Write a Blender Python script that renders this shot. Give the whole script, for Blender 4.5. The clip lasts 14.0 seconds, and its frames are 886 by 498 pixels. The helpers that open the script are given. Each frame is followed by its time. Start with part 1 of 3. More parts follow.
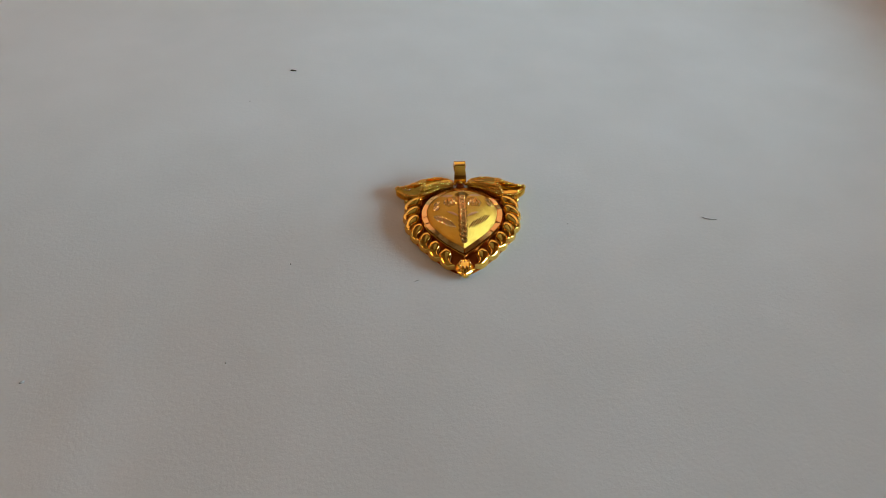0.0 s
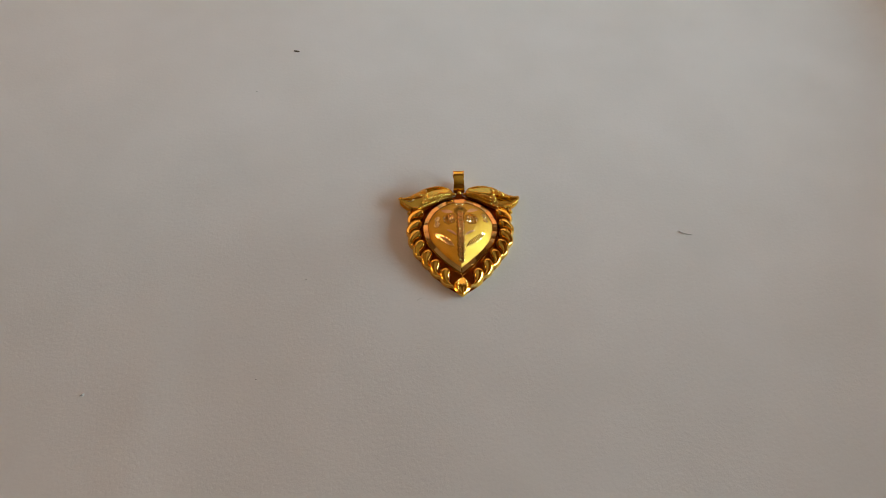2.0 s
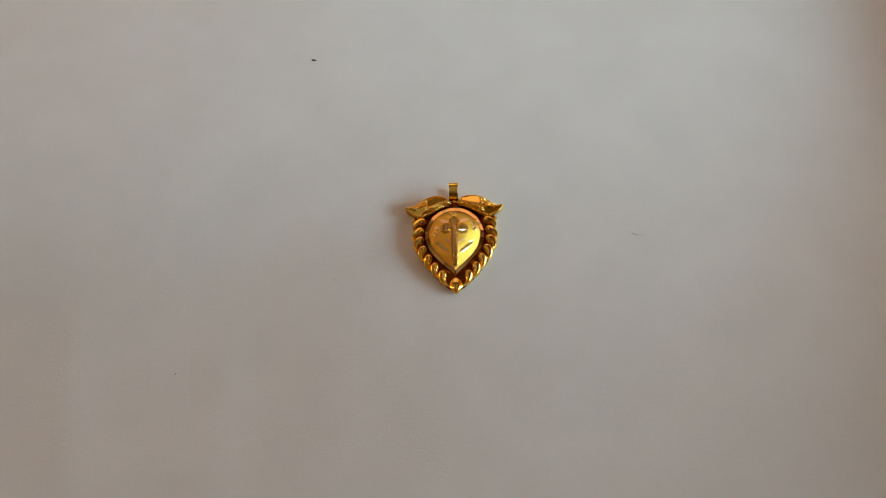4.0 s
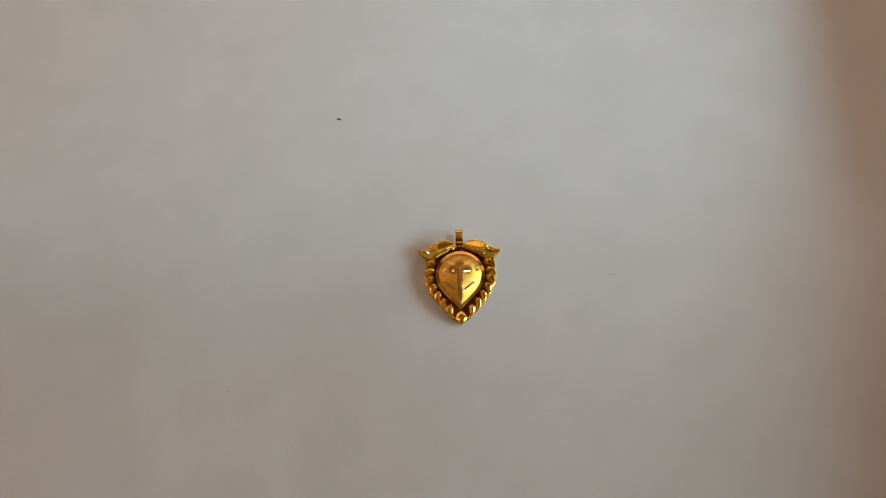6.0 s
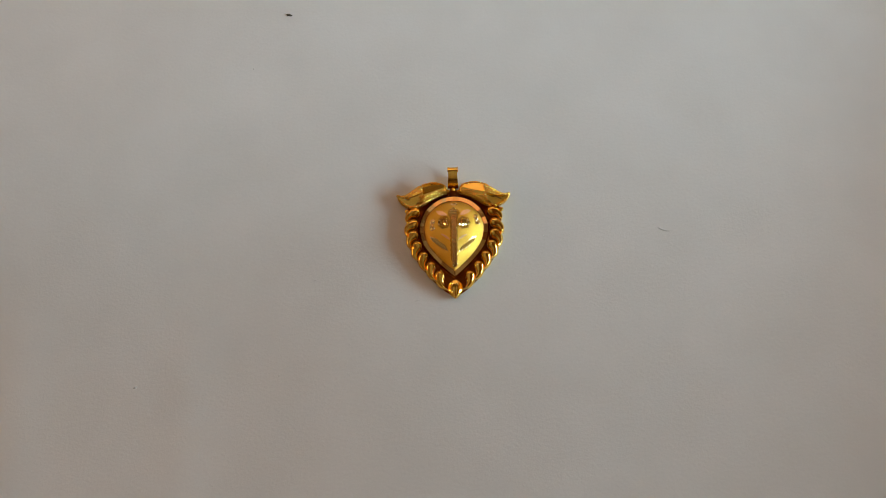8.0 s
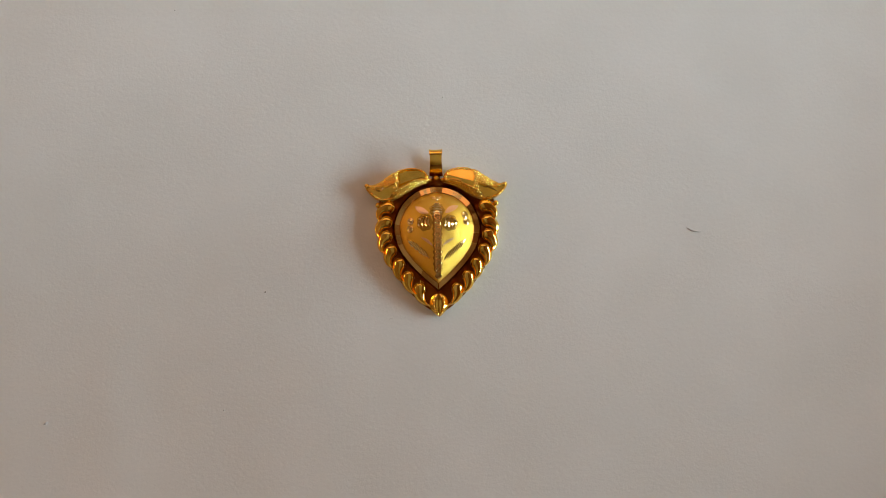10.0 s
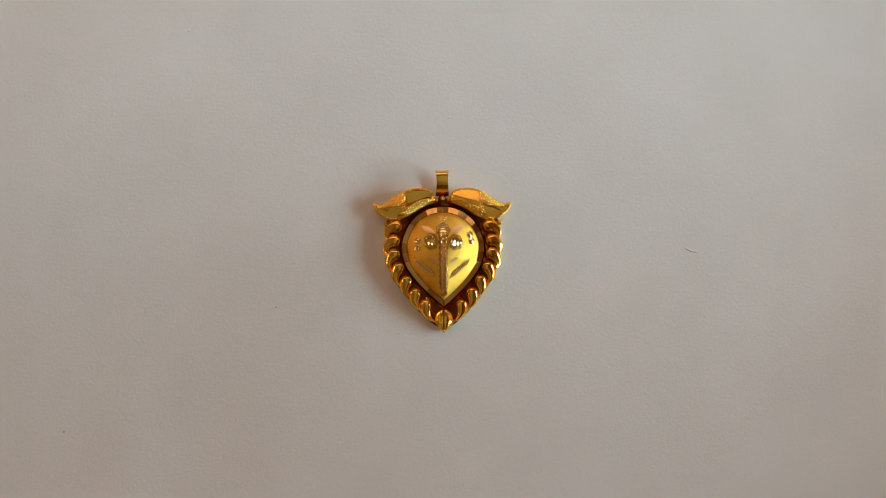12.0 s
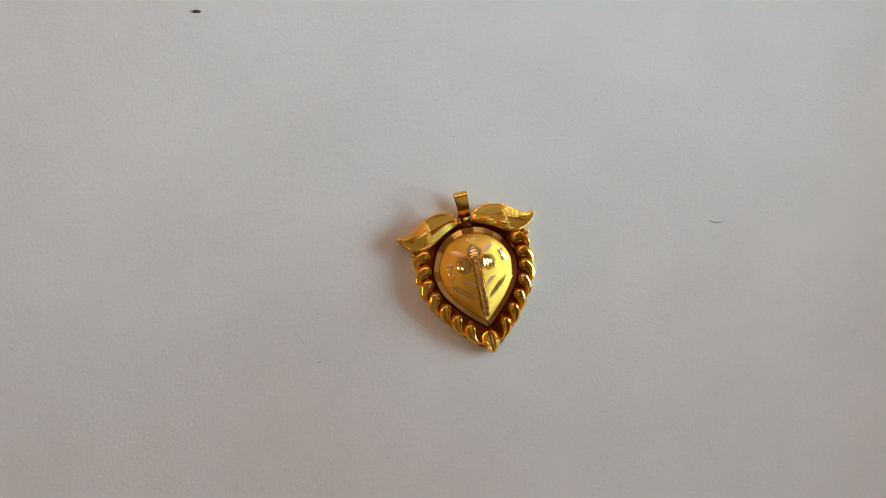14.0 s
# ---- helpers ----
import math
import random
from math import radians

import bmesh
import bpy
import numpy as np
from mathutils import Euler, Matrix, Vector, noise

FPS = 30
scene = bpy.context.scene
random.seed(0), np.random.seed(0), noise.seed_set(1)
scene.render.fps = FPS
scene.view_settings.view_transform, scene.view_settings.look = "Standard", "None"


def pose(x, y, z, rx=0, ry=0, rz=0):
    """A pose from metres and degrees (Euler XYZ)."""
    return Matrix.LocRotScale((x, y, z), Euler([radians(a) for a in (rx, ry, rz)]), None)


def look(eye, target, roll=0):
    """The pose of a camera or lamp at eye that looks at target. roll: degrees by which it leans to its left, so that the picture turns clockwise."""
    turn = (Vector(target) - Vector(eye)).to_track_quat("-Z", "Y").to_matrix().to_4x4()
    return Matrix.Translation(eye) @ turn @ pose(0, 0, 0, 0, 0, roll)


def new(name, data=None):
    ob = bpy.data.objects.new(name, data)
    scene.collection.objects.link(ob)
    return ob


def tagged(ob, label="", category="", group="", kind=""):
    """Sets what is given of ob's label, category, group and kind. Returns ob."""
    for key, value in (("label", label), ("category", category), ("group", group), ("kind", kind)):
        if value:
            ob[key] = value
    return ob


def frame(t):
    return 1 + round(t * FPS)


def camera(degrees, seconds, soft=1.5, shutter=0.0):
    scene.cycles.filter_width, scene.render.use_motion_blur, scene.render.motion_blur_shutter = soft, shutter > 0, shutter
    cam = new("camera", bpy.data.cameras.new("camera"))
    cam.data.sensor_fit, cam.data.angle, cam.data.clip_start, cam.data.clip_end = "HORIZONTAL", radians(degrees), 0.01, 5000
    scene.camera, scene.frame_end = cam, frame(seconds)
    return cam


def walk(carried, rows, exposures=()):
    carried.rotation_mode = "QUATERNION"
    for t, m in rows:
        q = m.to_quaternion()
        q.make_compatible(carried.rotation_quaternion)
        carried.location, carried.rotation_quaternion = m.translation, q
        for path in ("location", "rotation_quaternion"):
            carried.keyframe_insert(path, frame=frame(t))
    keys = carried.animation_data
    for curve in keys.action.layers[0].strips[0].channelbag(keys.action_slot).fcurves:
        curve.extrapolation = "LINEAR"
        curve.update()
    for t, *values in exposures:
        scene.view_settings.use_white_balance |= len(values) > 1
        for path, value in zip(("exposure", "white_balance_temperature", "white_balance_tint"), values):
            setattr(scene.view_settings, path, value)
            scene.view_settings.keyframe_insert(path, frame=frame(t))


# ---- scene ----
MM = 0.001
LENS = 64.0

# Seconds, the camera's place in millimetres over the paper, and its turn in degrees.
PATH = [
    (0, -5.00, -108.47, 95.44, 46.45, 0.51, -1.04),
    (0.5, -4.75, -104.21, 98.02, 43.88, 0.15, -1.09),
    (1, -6.64, -97.90, 110.65, 41.20, 0.29, -0.86),
    (1.5, -4.82, -95.44, 118.39, 37.11, 0.11, -0.56),
    (2, -4.93, -91.50, 129.44, 34.10, 0.20, -0.96),
    (2.2, -3.58, -91.48, 133.89, 32.70, -0.17, -1.32),
    (4.3, 4.78, -71.59, 193.21, 19.38, 3.06, -1.02),
    (4.5, 3.91, -70.97, 199.54, 18.47, 2.55, -0.78),
    (5, -0.96, -69.22, 215.08, 17.13, 2.21, -1.38),
    (5.5, 1.38, -70.24, 224.80, 18.10, 2.51, -1.06),
    (6, 3.75, -69.38, 226.12, 19.32, 2.73, -1.04),
    (6.5, 5.86, -70.34, 220.72, 17.51, 1.62, -1.25),
    (7, 5.34, -62.14, 205.05, 17.06, 1.27, -1.17),
    (7.5, 4.28, -52.52, 178.16, 16.09, 1.56, -1.14),
    (8, 2.31, -48.87, 164.28, 15.23, 2.04, -0.98),
    (8.2, 2.46, -47.12, 159.68, 14.90, 1.65, -1.12),
    (10.3, -2.17, -14.31, 136.63, 4.80, -0.89, -1.33),
    (10.5, -2.53, -13.55, 142.29, 4.50, -0.73, -1.16),
    (11, -2.33, -11.92, 143.89, 3.96, -0.70, -1.03),
    (11.5, -1.19, -10.27, 142.72, 4.11, -0.66, -0.98),
    (12, -2.37, -10.58, 142.24, 4.39, -0.89, -0.87),
    (12.5, -5.64, -12.33, 140.25, 5.03, -2.30, -1.15),
    (13, -9.36, -10.70, 138.13, 5.38, -3.04, -2.42),
    (13.5, -9.42, -5.82, 138.68, 4.46, -3.29, -6.25),
    (14, -15.89, 0.82, 139.51, 2.86, -3.80, -12.46),
]
EXPOSURES = [(0, -1.35, 6660, 6.7), (0.6, -1.32, 6990, 8.7), (1.2, -1.36, 7380, 11.9), (2.2, -1.33, 7520, 12.9), (4.3, -1.23, 7190, 9.8),
             (8.2, -1.27, 7240, 9.8), (10.3, -1.13, 7560, 12.9), (12.8, -1.12, 7460, 12.7), (13.5, -1.09, 7340, 12.3), (14, -1.01, 6960, 10.8)]
cam = camera(LENS, 14.0, soft=0.75)
walk(cam, [(t, pose(x * MM, y * MM, z * MM, rx, ry, rz)) for t, x, y, z, rx, ry, rz in PATH], EXPOSURES)

# ---- light: daylight from the east window, two added warm fills, a tan room ----
world = bpy.data.worlds.new("sky")
scene.world = world
world.use_nodes = True
sky = world.node_tree.nodes.new("ShaderNodeTexSky")
sky.sky_type, sky.sun_disc = "NISHITA", False
sky.sun_elevation, sky.sun_rotation = radians(40), radians(200)
back = world.node_tree.nodes["Background"]
back.inputs["Strength"].default_value = 0.1
world.node_tree.links.new(sky.outputs[0], back.inputs["Color"])

ROOM = dict(x0=-0.8, x1=0.65, y0=-1.3, y1=0.38, z0=-0.75, z1=1.05)
# The low east window, cool and strong; north and west: added, weaker, warmer fill.
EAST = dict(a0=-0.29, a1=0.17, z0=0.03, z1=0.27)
NORTH_FILL = dict(a0=-0.70, a1=0.50, z0=0.12, z1=0.52)
WEST_FILL = dict(a0=-0.08, a1=0.20, z0=0.10, z1=0.28)


def lamplight(eye, target, wide, tall, energy, color):
    data = bpy.data.lights.new("daylight_and_fill_lamp", "AREA")
    data.shape, data.size, data.size_y, data.energy, data.color = "RECTANGLE", wide - 0.03, tall - 0.03, energy, color
    new("daylight_and_fill_lamp", data).matrix_world = look(eye, target)


def window_middle(w):
    return (w["a0"] + w["a1"]) / 2, (w["z0"] + w["z1"]) / 2


EM, NM, WM = window_middle(EAST), window_middle(NORTH_FILL), window_middle(WEST_FILL)
lamplight((ROOM["x1"] + 0.06, *EM), (0, *EM), EAST["a1"] - EAST["a0"], EAST["z1"] - EAST["z0"], 34.0, (0.54, 0.81, 1.0))
# Unseen north lamp, added for warm colour and gold highlights.
lamplight((NM[0], ROOM["y1"] + 0.06, NM[1]), (NM[0], 0, NM[1]), NORTH_FILL["a1"] - NORTH_FILL["a0"], NORTH_FILL["z1"] - NORTH_FILL["z0"], 2.9, (1.0, 0.60, 0.42))
# Unseen west lamp, added to warm the left side and glint on the petals.
lamplight((ROOM["x0"] - 0.06, *WM), (0, *WM), WEST_FILL["a1"] - WEST_FILL["a0"], WEST_FILL["z1"] - WEST_FILL["z0"], 3.6, (1.0, 0.47, 0.20))


# ---- materials ----
def material(name):
    m = bpy.data.materials.new(name)
    m.use_nodes = True
    t = m.node_tree
    return m, t, t.nodes["Principled BSDF"], t.links


def coords(t, scale):
    c, g = t.nodes.new("ShaderNodeTexCoord"), t.nodes.new("ShaderNodeMapping")
    g.inputs["Scale"].default_value = (scale,) * 3
    t.links.new(c.outputs["Object"], g.inputs["Vector"])
    return g.outputs["Vector"]


def noise_at(t, scale, detail=3.0, rough=0.5):
    n = t.nodes.new("ShaderNodeTexNoise")
    n.inputs["Scale"].default_value, n.inputs["Detail"].default_value = 1.0, detail
    n.inputs["Roughness"].default_value = rough
    t.links.new(coords(t, scale), n.inputs["Vector"])
    return n.outputs["Fac"]


def ramp(t, fac, stops):
    r = t.nodes.new("ShaderNodeValToRGB")
    while len(r.color_ramp.elements) < len(stops):
        r.color_ramp.elements.new(0.5)
    for e, (p, c) in zip(r.color_ramp.elements, stops):
        e.position, e.color = p, (*c, 1)
    t.links.new(fac, r.inputs["Fac"])
    return r.outputs["Color"]


def span(t, fac, low, high):
    n = t.nodes.new("ShaderNodeMapRange")
    n.inputs["To Min"].default_value, n.inputs["To Max"].default_value = low, high
    t.links.new(fac, n.inputs["Value"])
    return n.outputs["Result"]


def bump(t, height, strength, distance):
    b = t.nodes.new("ShaderNodeBump")
    b.inputs["Strength"].default_value, b.inputs["Distance"].default_value = strength, distance
    t.links.new(height, b.inputs["Height"])
    return b.outputs["Normal"]


def gold(name, low, high, r0, r1, metal=1.0, grain=0.0, grain_scale=9000, grain_depth=0.00004, waviness=0.15):
    """Gold whose tint wanders a little and whose gloss is worn unevenly."""
    m, t, p, l = material(name)
    p.inputs["Metallic"].default_value = metal
    wide = noise_at(t, 260, 3)
    l.new(ramp(t, wide, [(0.3, low), (0.7, high)]), p.inputs["Base Color"])
    l.new(span(t, noise_at(t, 1400, 4), r0, r1), p.inputs["Roughness"])
    if grain:
        cells = t.nodes.new("ShaderNodeTexVoronoi")
        cells.inputs["Scale"].default_value = 1.0
        l.new(coords(t, grain_scale), cells.inputs["Vector"])
        l.new(bump(t, cells.outputs["Distance"], grain, grain_depth), p.inputs["Normal"])
    else:
        l.new(bump(t, noise_at(t, 900, 2), waviness, 0.00005), p.inputs["Normal"])
    return m


GOLD = gold("polished_gold", (1.0, 0.56, 0.085), (1.0, 0.64, 0.14), 0.06, 0.14)
GOLD_SATIN = gold("satin_gold", (0.90, 0.53, 0.075), (0.96, 0.60, 0.11), 0.37, 0.48, grain=1.0, grain_scale=6500, grain_depth=0.00007)
# Recess shade and red inter-reflection between gold walls, put into the base colour.
GOLD_RECESS_SHADE = gold("recess_shade_gold", (0.20, 0.045, 0.008), (0.30, 0.075, 0.012), 0.30, 0.45, grain=0.3, grain_scale=4000)
GOLD_CUT = gold("bright_cut_gold", (0.96, 0.72, 0.32), (1.0, 0.80, 0.42), 0.05, 0.12, waviness=0.05)
GOLD_MATT = gold("matt_gold_underside", (0.92, 0.56, 0.12), (0.98, 0.64, 0.18), 0.25, 0.38)
# Shade of engraved grooves, put into a darker reddish base colour.
GOLD_GROOVE_SHADE = gold("stippled_groove_shade_gold", (0.40, 0.17, 0.03), (0.54, 0.26, 0.06), 0.25, 0.4, grain=0.8, grain_scale=6000)
GOLD_DARK_BACKING = gold("dark_backing_gold", (0.52, 0.27, 0.05), (0.64, 0.35, 0.07), 0.28, 0.4, grain=0.8, grain_scale=6000)
GOLD_PINK = gold("pink_satin_gold", (0.95, 0.58, 0.30), (0.98, 0.64, 0.36), 0.30, 0.40, waviness=0.1)
GOLD_CHAIN = gold("reddish_chain_gold", (0.78, 0.44, 0.13), (0.88, 0.52, 0.18), 0.12, 0.25, waviness=0.1)
GOLD_ROSE = gold("rose_bright_cut_gold", (0.84, 0.46, 0.14), (0.92, 0.54, 0.20), 0.08, 0.18, waviness=0.08)


def paper_material():
    m, t, p, l = material("white_paper")
    l.new(ramp(t, noise_at(t, 45, 5), [(0.3, (0.765, 0.76, 0.745)), (0.7, (0.815, 0.81, 0.80))]), p.inputs["Base Color"])
    p.inputs["Roughness"].default_value = 0.65
    p.inputs["Specular IOR Level"].default_value = 0.25
    l.new(bump(t, noise_at(t, 1350, 5, 0.6), 0.45, 0.0001), p.inputs["Normal"])
    return m


def plain(name, low, high, scale, rough, depth=0.0003):
    m, t, p, l = material(name)
    n = noise_at(t, scale, 4)
    l.new(ramp(t, n, [(0.3, low), (0.7, high)]), p.inputs["Base Color"])
    p.inputs["Roughness"].default_value = rough
    l.new(bump(t, noise_at(t, scale * 12, 3), 0.2, depth), p.inputs["Normal"])
    return m


PAPER = paper_material()
# Colours of the unseen room, chosen for warm bounce and dark reflections.
WALL = plain("tan_wall_paint", (0.36, 0.19, 0.09), (0.42, 0.23, 0.115), 3, 0.8)
CEILING = plain("white_ceiling_paint", (0.76, 0.65, 0.50), (0.80, 0.69, 0.54), 3, 0.85)
DARK_WALL = plain("brown_wall_paint", (0.24, 0.14, 0.08), (0.29, 0.17, 0.10), 3, 0.8)
FLOOR = plain("stone_floor", (0.22, 0.19, 0.16), (0.30, 0.26, 0.22), 5, 0.4)
WOOD = plain("brown_table_wood", (0.16, 0.09, 0.05), (0.24, 0.14, 0.08), 14, 0.45)
FRAME = plain("white_window_paint", (0.75, 0.75, 0.73), (0.8, 0.8, 0.78), 8, 0.5)
DARK = plain("dark_brown_speck_and_insect", (0.05, 0.04, 0.03), (0.10, 0.08, 0.06), 2500, 0.7, 0.00002)
LINT = plain("grey_lint", (0.46, 0.45, 0.44), (0.56, 0.55, 0.53), 2500, 0.9, 0.00002)


# ---- mesh helpers: all shapes of the pendant are in millimetres ----
def link(name, verts, faces, mat, smooth=False, unit=MM):
    me = bpy.data.meshes.new(name)
    me.from_pydata([(x * unit, y * unit, z * unit) for x, y, z in verts], [], faces)
    bm = bmesh.new()
    bm.from_mesh(me)
    bmesh.ops.remove_doubles(bm, verts=bm.verts, dist=1e-6 * (unit / MM))
    bmesh.ops.recalc_face_normals(bm, faces=bm.faces)
    bm.to_mesh(me)
    bm.free()
    me.materials.append(mat)
    me.polygons.foreach_set("use_smooth", [smooth] * len(me.polygons))
    return me


def part(name, me, parent, label="", m=None):
    ob = new(name, me)
    ob.parent = parent
    if m is not None:
        ob.matrix_basis = m
    return tagged(ob, label) if label else ob


def crease(me, degrees):
    """Smooth shading that breaks at edges sharper than this."""
    bm = bmesh.new()
    bm.from_mesh(me)
    for f in bm.faces:
        f.smooth = True
    for e in bm.edges:
        if len(e.link_faces) == 2 and e.calc_face_angle(0) > radians(degrees):
            e.smooth = False
    bm.to_mesh(me)
    bm.free()
    return me


def matt_sides(me, top=1.3):
    """The upright sides near the paper are unpolished."""
    me.materials.append(GOLD_MATT)
    for p in me.polygons:
        if abs(p.normal.z) < 0.25 and p.center.z < top * MM:
            p.material_index = 1
    return me


def curve_points(points, per=8):
    """A smooth open curve through the points."""
    pts = [2 * Vector(points[0]) - Vector(points[1])] + [Vector(p) for p in points] + [2 * Vector(points[-1]) - Vector(points[-2])]
    out = []
    for a, b, c, d in zip(pts, pts[1:], pts[2:], pts[3:]):
        for n in range(per):
            k = n / per
            out.append(0.5 * (2 * b + (c - a) * k + (2 * a - 5 * b + 4 * c - d) * k * k + (3 * b - a - 3 * c + d) * k ** 3))
    return out + [pts[-2]]


def along(points):
    """A function from 0..1 to the place at that share of the curve's length."""
    run = [0.0]
    for a, b in zip(points, points[1:]):
        run.append(run[-1] + (b - a).length)

    def at(k):
        want = min(max(k, 0.0), 1.0) * run[-1]
        for n in range(len(points) - 1):
            if run[n + 1] >= want:
                gap = run[n + 1] - run[n]
                return points[n].lerp(points[n + 1], (want - run[n]) / gap if gap else 0)
        return points[-1].copy()
    return at


def sheet(nu, nv, place, floor_z):
    """A closed body: a curved top from place(u, v), walls down to floor_z, and a flat underside."""
    top = [place(i / nu, j / nv) for i in range(nu + 1) for j in range(nv + 1)]
    at = lambda i, j: i * (nv + 1) + j
    faces = [(at(i, j), at(i + 1, j), at(i + 1, j + 1), at(i, j + 1)) for i in range(nu) for j in range(nv)]
    rim = [at(i, 0) for i in range(nu + 1)] + [at(nu, j) for j in range(1, nv + 1)]
    rim += [at(i, nv) for i in range(nu - 1, -1, -1)] + [at(0, j) for j in range(nv - 1, 0, -1)]
    start = len(top)
    verts = top + [(top[r][0], top[r][1], floor_z) for r in rim]
    n = len(rim)
    faces += [(rim[k], rim[(k + 1) % n], start + (k + 1) % n, start + k) for k in range(n)]
    return verts, faces


def beads(places, radius, rings=4, sides=8):
    """Small half balls at the places, as verts and faces."""
    verts, faces = [], []
    for (x, y, z), r in ((p, radius * random.uniform(0.72, 1.18)) for p in places):
        base = len(verts)
        for i in range(rings):
            a = math.pi / 2 * i / rings - 0.3
            verts += [(x + r * math.cos(a) * math.cos(2 * math.pi * j / sides), y + r * math.cos(a) * math.sin(2 * math.pi * j / sides), z + r * math.sin(a)) for j in range(sides)]
        verts.append((x, y, z + r))
        for i in range(rings - 1):
            faces += [(base + i * sides + j, base + i * sides + (j + 1) % sides, base + (i + 1) * sides + (j + 1) % sides, base + (i + 1) * sides + j) for j in range(sides)]
        faces += [(base + (rings - 1) * sides + j, base + (rings - 1) * sides + (j + 1) % sides, len(verts) - 1) for j in range(sides)]
    return verts, faces


def ball(radius, x, y, z, mat, name):
    bm = bmesh.new()
    bmesh.ops.create_uvsphere(bm, u_segments=16, v_segments=10, radius=radius * MM, matrix=Matrix.Translation((x * MM, y * MM, z * MM)))
    me = bpy.data.meshes.new(name)
    bm.to_mesh(me)
    bm.free()
    me.materials.append(mat)
    me.polygons.foreach_set("use_smooth", [True] * len(me.polygons))
    return me


def box_mesh(name, x0, x1, y0, y1, z0, z1, mat, unit=1.0):
    v = [(x, y, z) for x in (x0, x1) for y in (y0, y1) for z in (z0, z1)]
    f = [(0, 1, 3, 2), (4, 6, 7, 5), (0, 4, 5, 1), (2, 3, 7, 6), (0, 2, 6, 4), (1, 5, 7, 3)]
    return link(name, v, f, mat, False, unit)


# ---- the unseen room, added for the gold to mirror ----
def slab(name, x0, x1, y0, y1, z0, z1, mat, label, category):
    return tagged(new(name, box_mesh(name, x0, x1, y0, y1, z0, z1, mat)), label, category, kind="structure")


T = 0.12
X0, X1, Y0, Y1, Z0, Z1 = (ROOM[k] for k in ("x0", "x1", "y0", "y1", "z0", "z1"))
slab("floor", X0 - T, X1 + T, Y0 - T, Y1 + T, Z0 - T, Z0, FLOOR, "dull brown stone floor of the room", "floor")
slab("ceiling", X0 - T, X1 + T, Y0 - T, Y1 + T, Z1, Z1 + T, CEILING, "unseen cream painted ceiling, added for the gold to reflect", "ceiling")
# Added unseen wall, kept dark so that south-facing gold reflects less.
slab("wall_south", X0 - T, X1 + T, Y0 - T, Y0, Z0, Z1, DARK_WALL, "unseen brown painted wall, added for dark reflections", "wall")


def wall_with_window(name, w, a0, a1, place, mat, label):
    """A wall as four blocks round its window; place turns (along, into the wall, up) into the room's axes."""
    v, f = [], []
    for p0, p1, z0, z1 in ((a0, w["a0"], Z0, Z1), (w["a1"], a1, Z0, Z1), (w["a0"], w["a1"], Z0, w["z0"]), (w["a0"], w["a1"], w["z1"], Z1)):
        b = len(v)
        v += [place(p, d, z) for d in (0, T) for p in (p0, p1) for z in (z0, z1)]
        f += [tuple(b + k for k in q) for q in ((0, 1, 3, 2), (4, 6, 7, 5), (0, 4, 5, 1), (2, 3, 7, 6), (0, 2, 6, 4), (1, 5, 7, 3))]
    tagged(new(name, link(name, v, f, mat, False, 1.0)), label, "wall", kind="structure")


def window_frame(name, w, m):
    ob = tagged(new(name), "unseen white painted window holding an area lamp", "window", kind="structure")
    ob.matrix_world = m
    wide, high, b = w["a1"] - w["a0"], w["z1"] - w["z0"], 0.03
    for p0, p1, z0, z1 in ((-wide / 2, -wide / 2 + b, 0, high), (wide / 2 - b, wide / 2, 0, high), (-b / 2, b / 2, b, high - b),
                           (-wide / 2 + b, wide / 2 - b, 0, b), (-wide / 2 + b, wide / 2 - b, high - b, high)):
        part("window_frame", box_mesh("window_frame", -0.015, 0.015, p0, p1, z0, z1, FRAME), ob)


wall_with_window("wall_east", EAST, Y0, Y1, lambda p, d, z: (X1 + d, p, z), WALL, "unseen tan painted wall with one lamp-lit window opening")
# The north and west windows are added to hold the fill lamps.
wall_with_window("wall_north", NORTH_FILL, X0 - T, X1 + T, lambda p, d, z: (p, Y1 + d, z), WALL, "unseen tan painted wall with one lamp-lit window opening")
wall_with_window("wall_west", WEST_FILL, Y0, Y1, lambda p, d, z: (X0 - d, p, z), WALL, "unseen tan painted wall with one small opening for an added lamp")
window_frame("added_window_3", WEST_FILL, pose(X0 - 0.03, WM[0], WEST_FILL["z0"]))
window_frame("window_1", EAST, pose(X1 + 0.03, EM[0], EAST["z0"]))
window_frame("added_window_2", NORTH_FILL, pose(NM[0], Y1 + 0.03, NORTH_FILL["z0"], 0, 0, 90))


def table():
    ob = tagged(new("table"), "brown wooden table under the paper", "table")
    ob.location = (0, 0, Z0)
    h = -Z0
    part("tabletop", box_mesh("tabletop", -0.52, 0.56, -0.4, 0.4, h - 0.03, h - 0.0195, WOOD), ob)
    leg = box_mesh("leg", -0.025, 0.025, -0.025, 0.025, 0, h - 0.03, WOOD)
    for x in (-0.47, 0.51):
        for y in (-0.35, 0.35):
            part("leg", leg, ob, m=Matrix.Translation((x, y, 0)))


table()


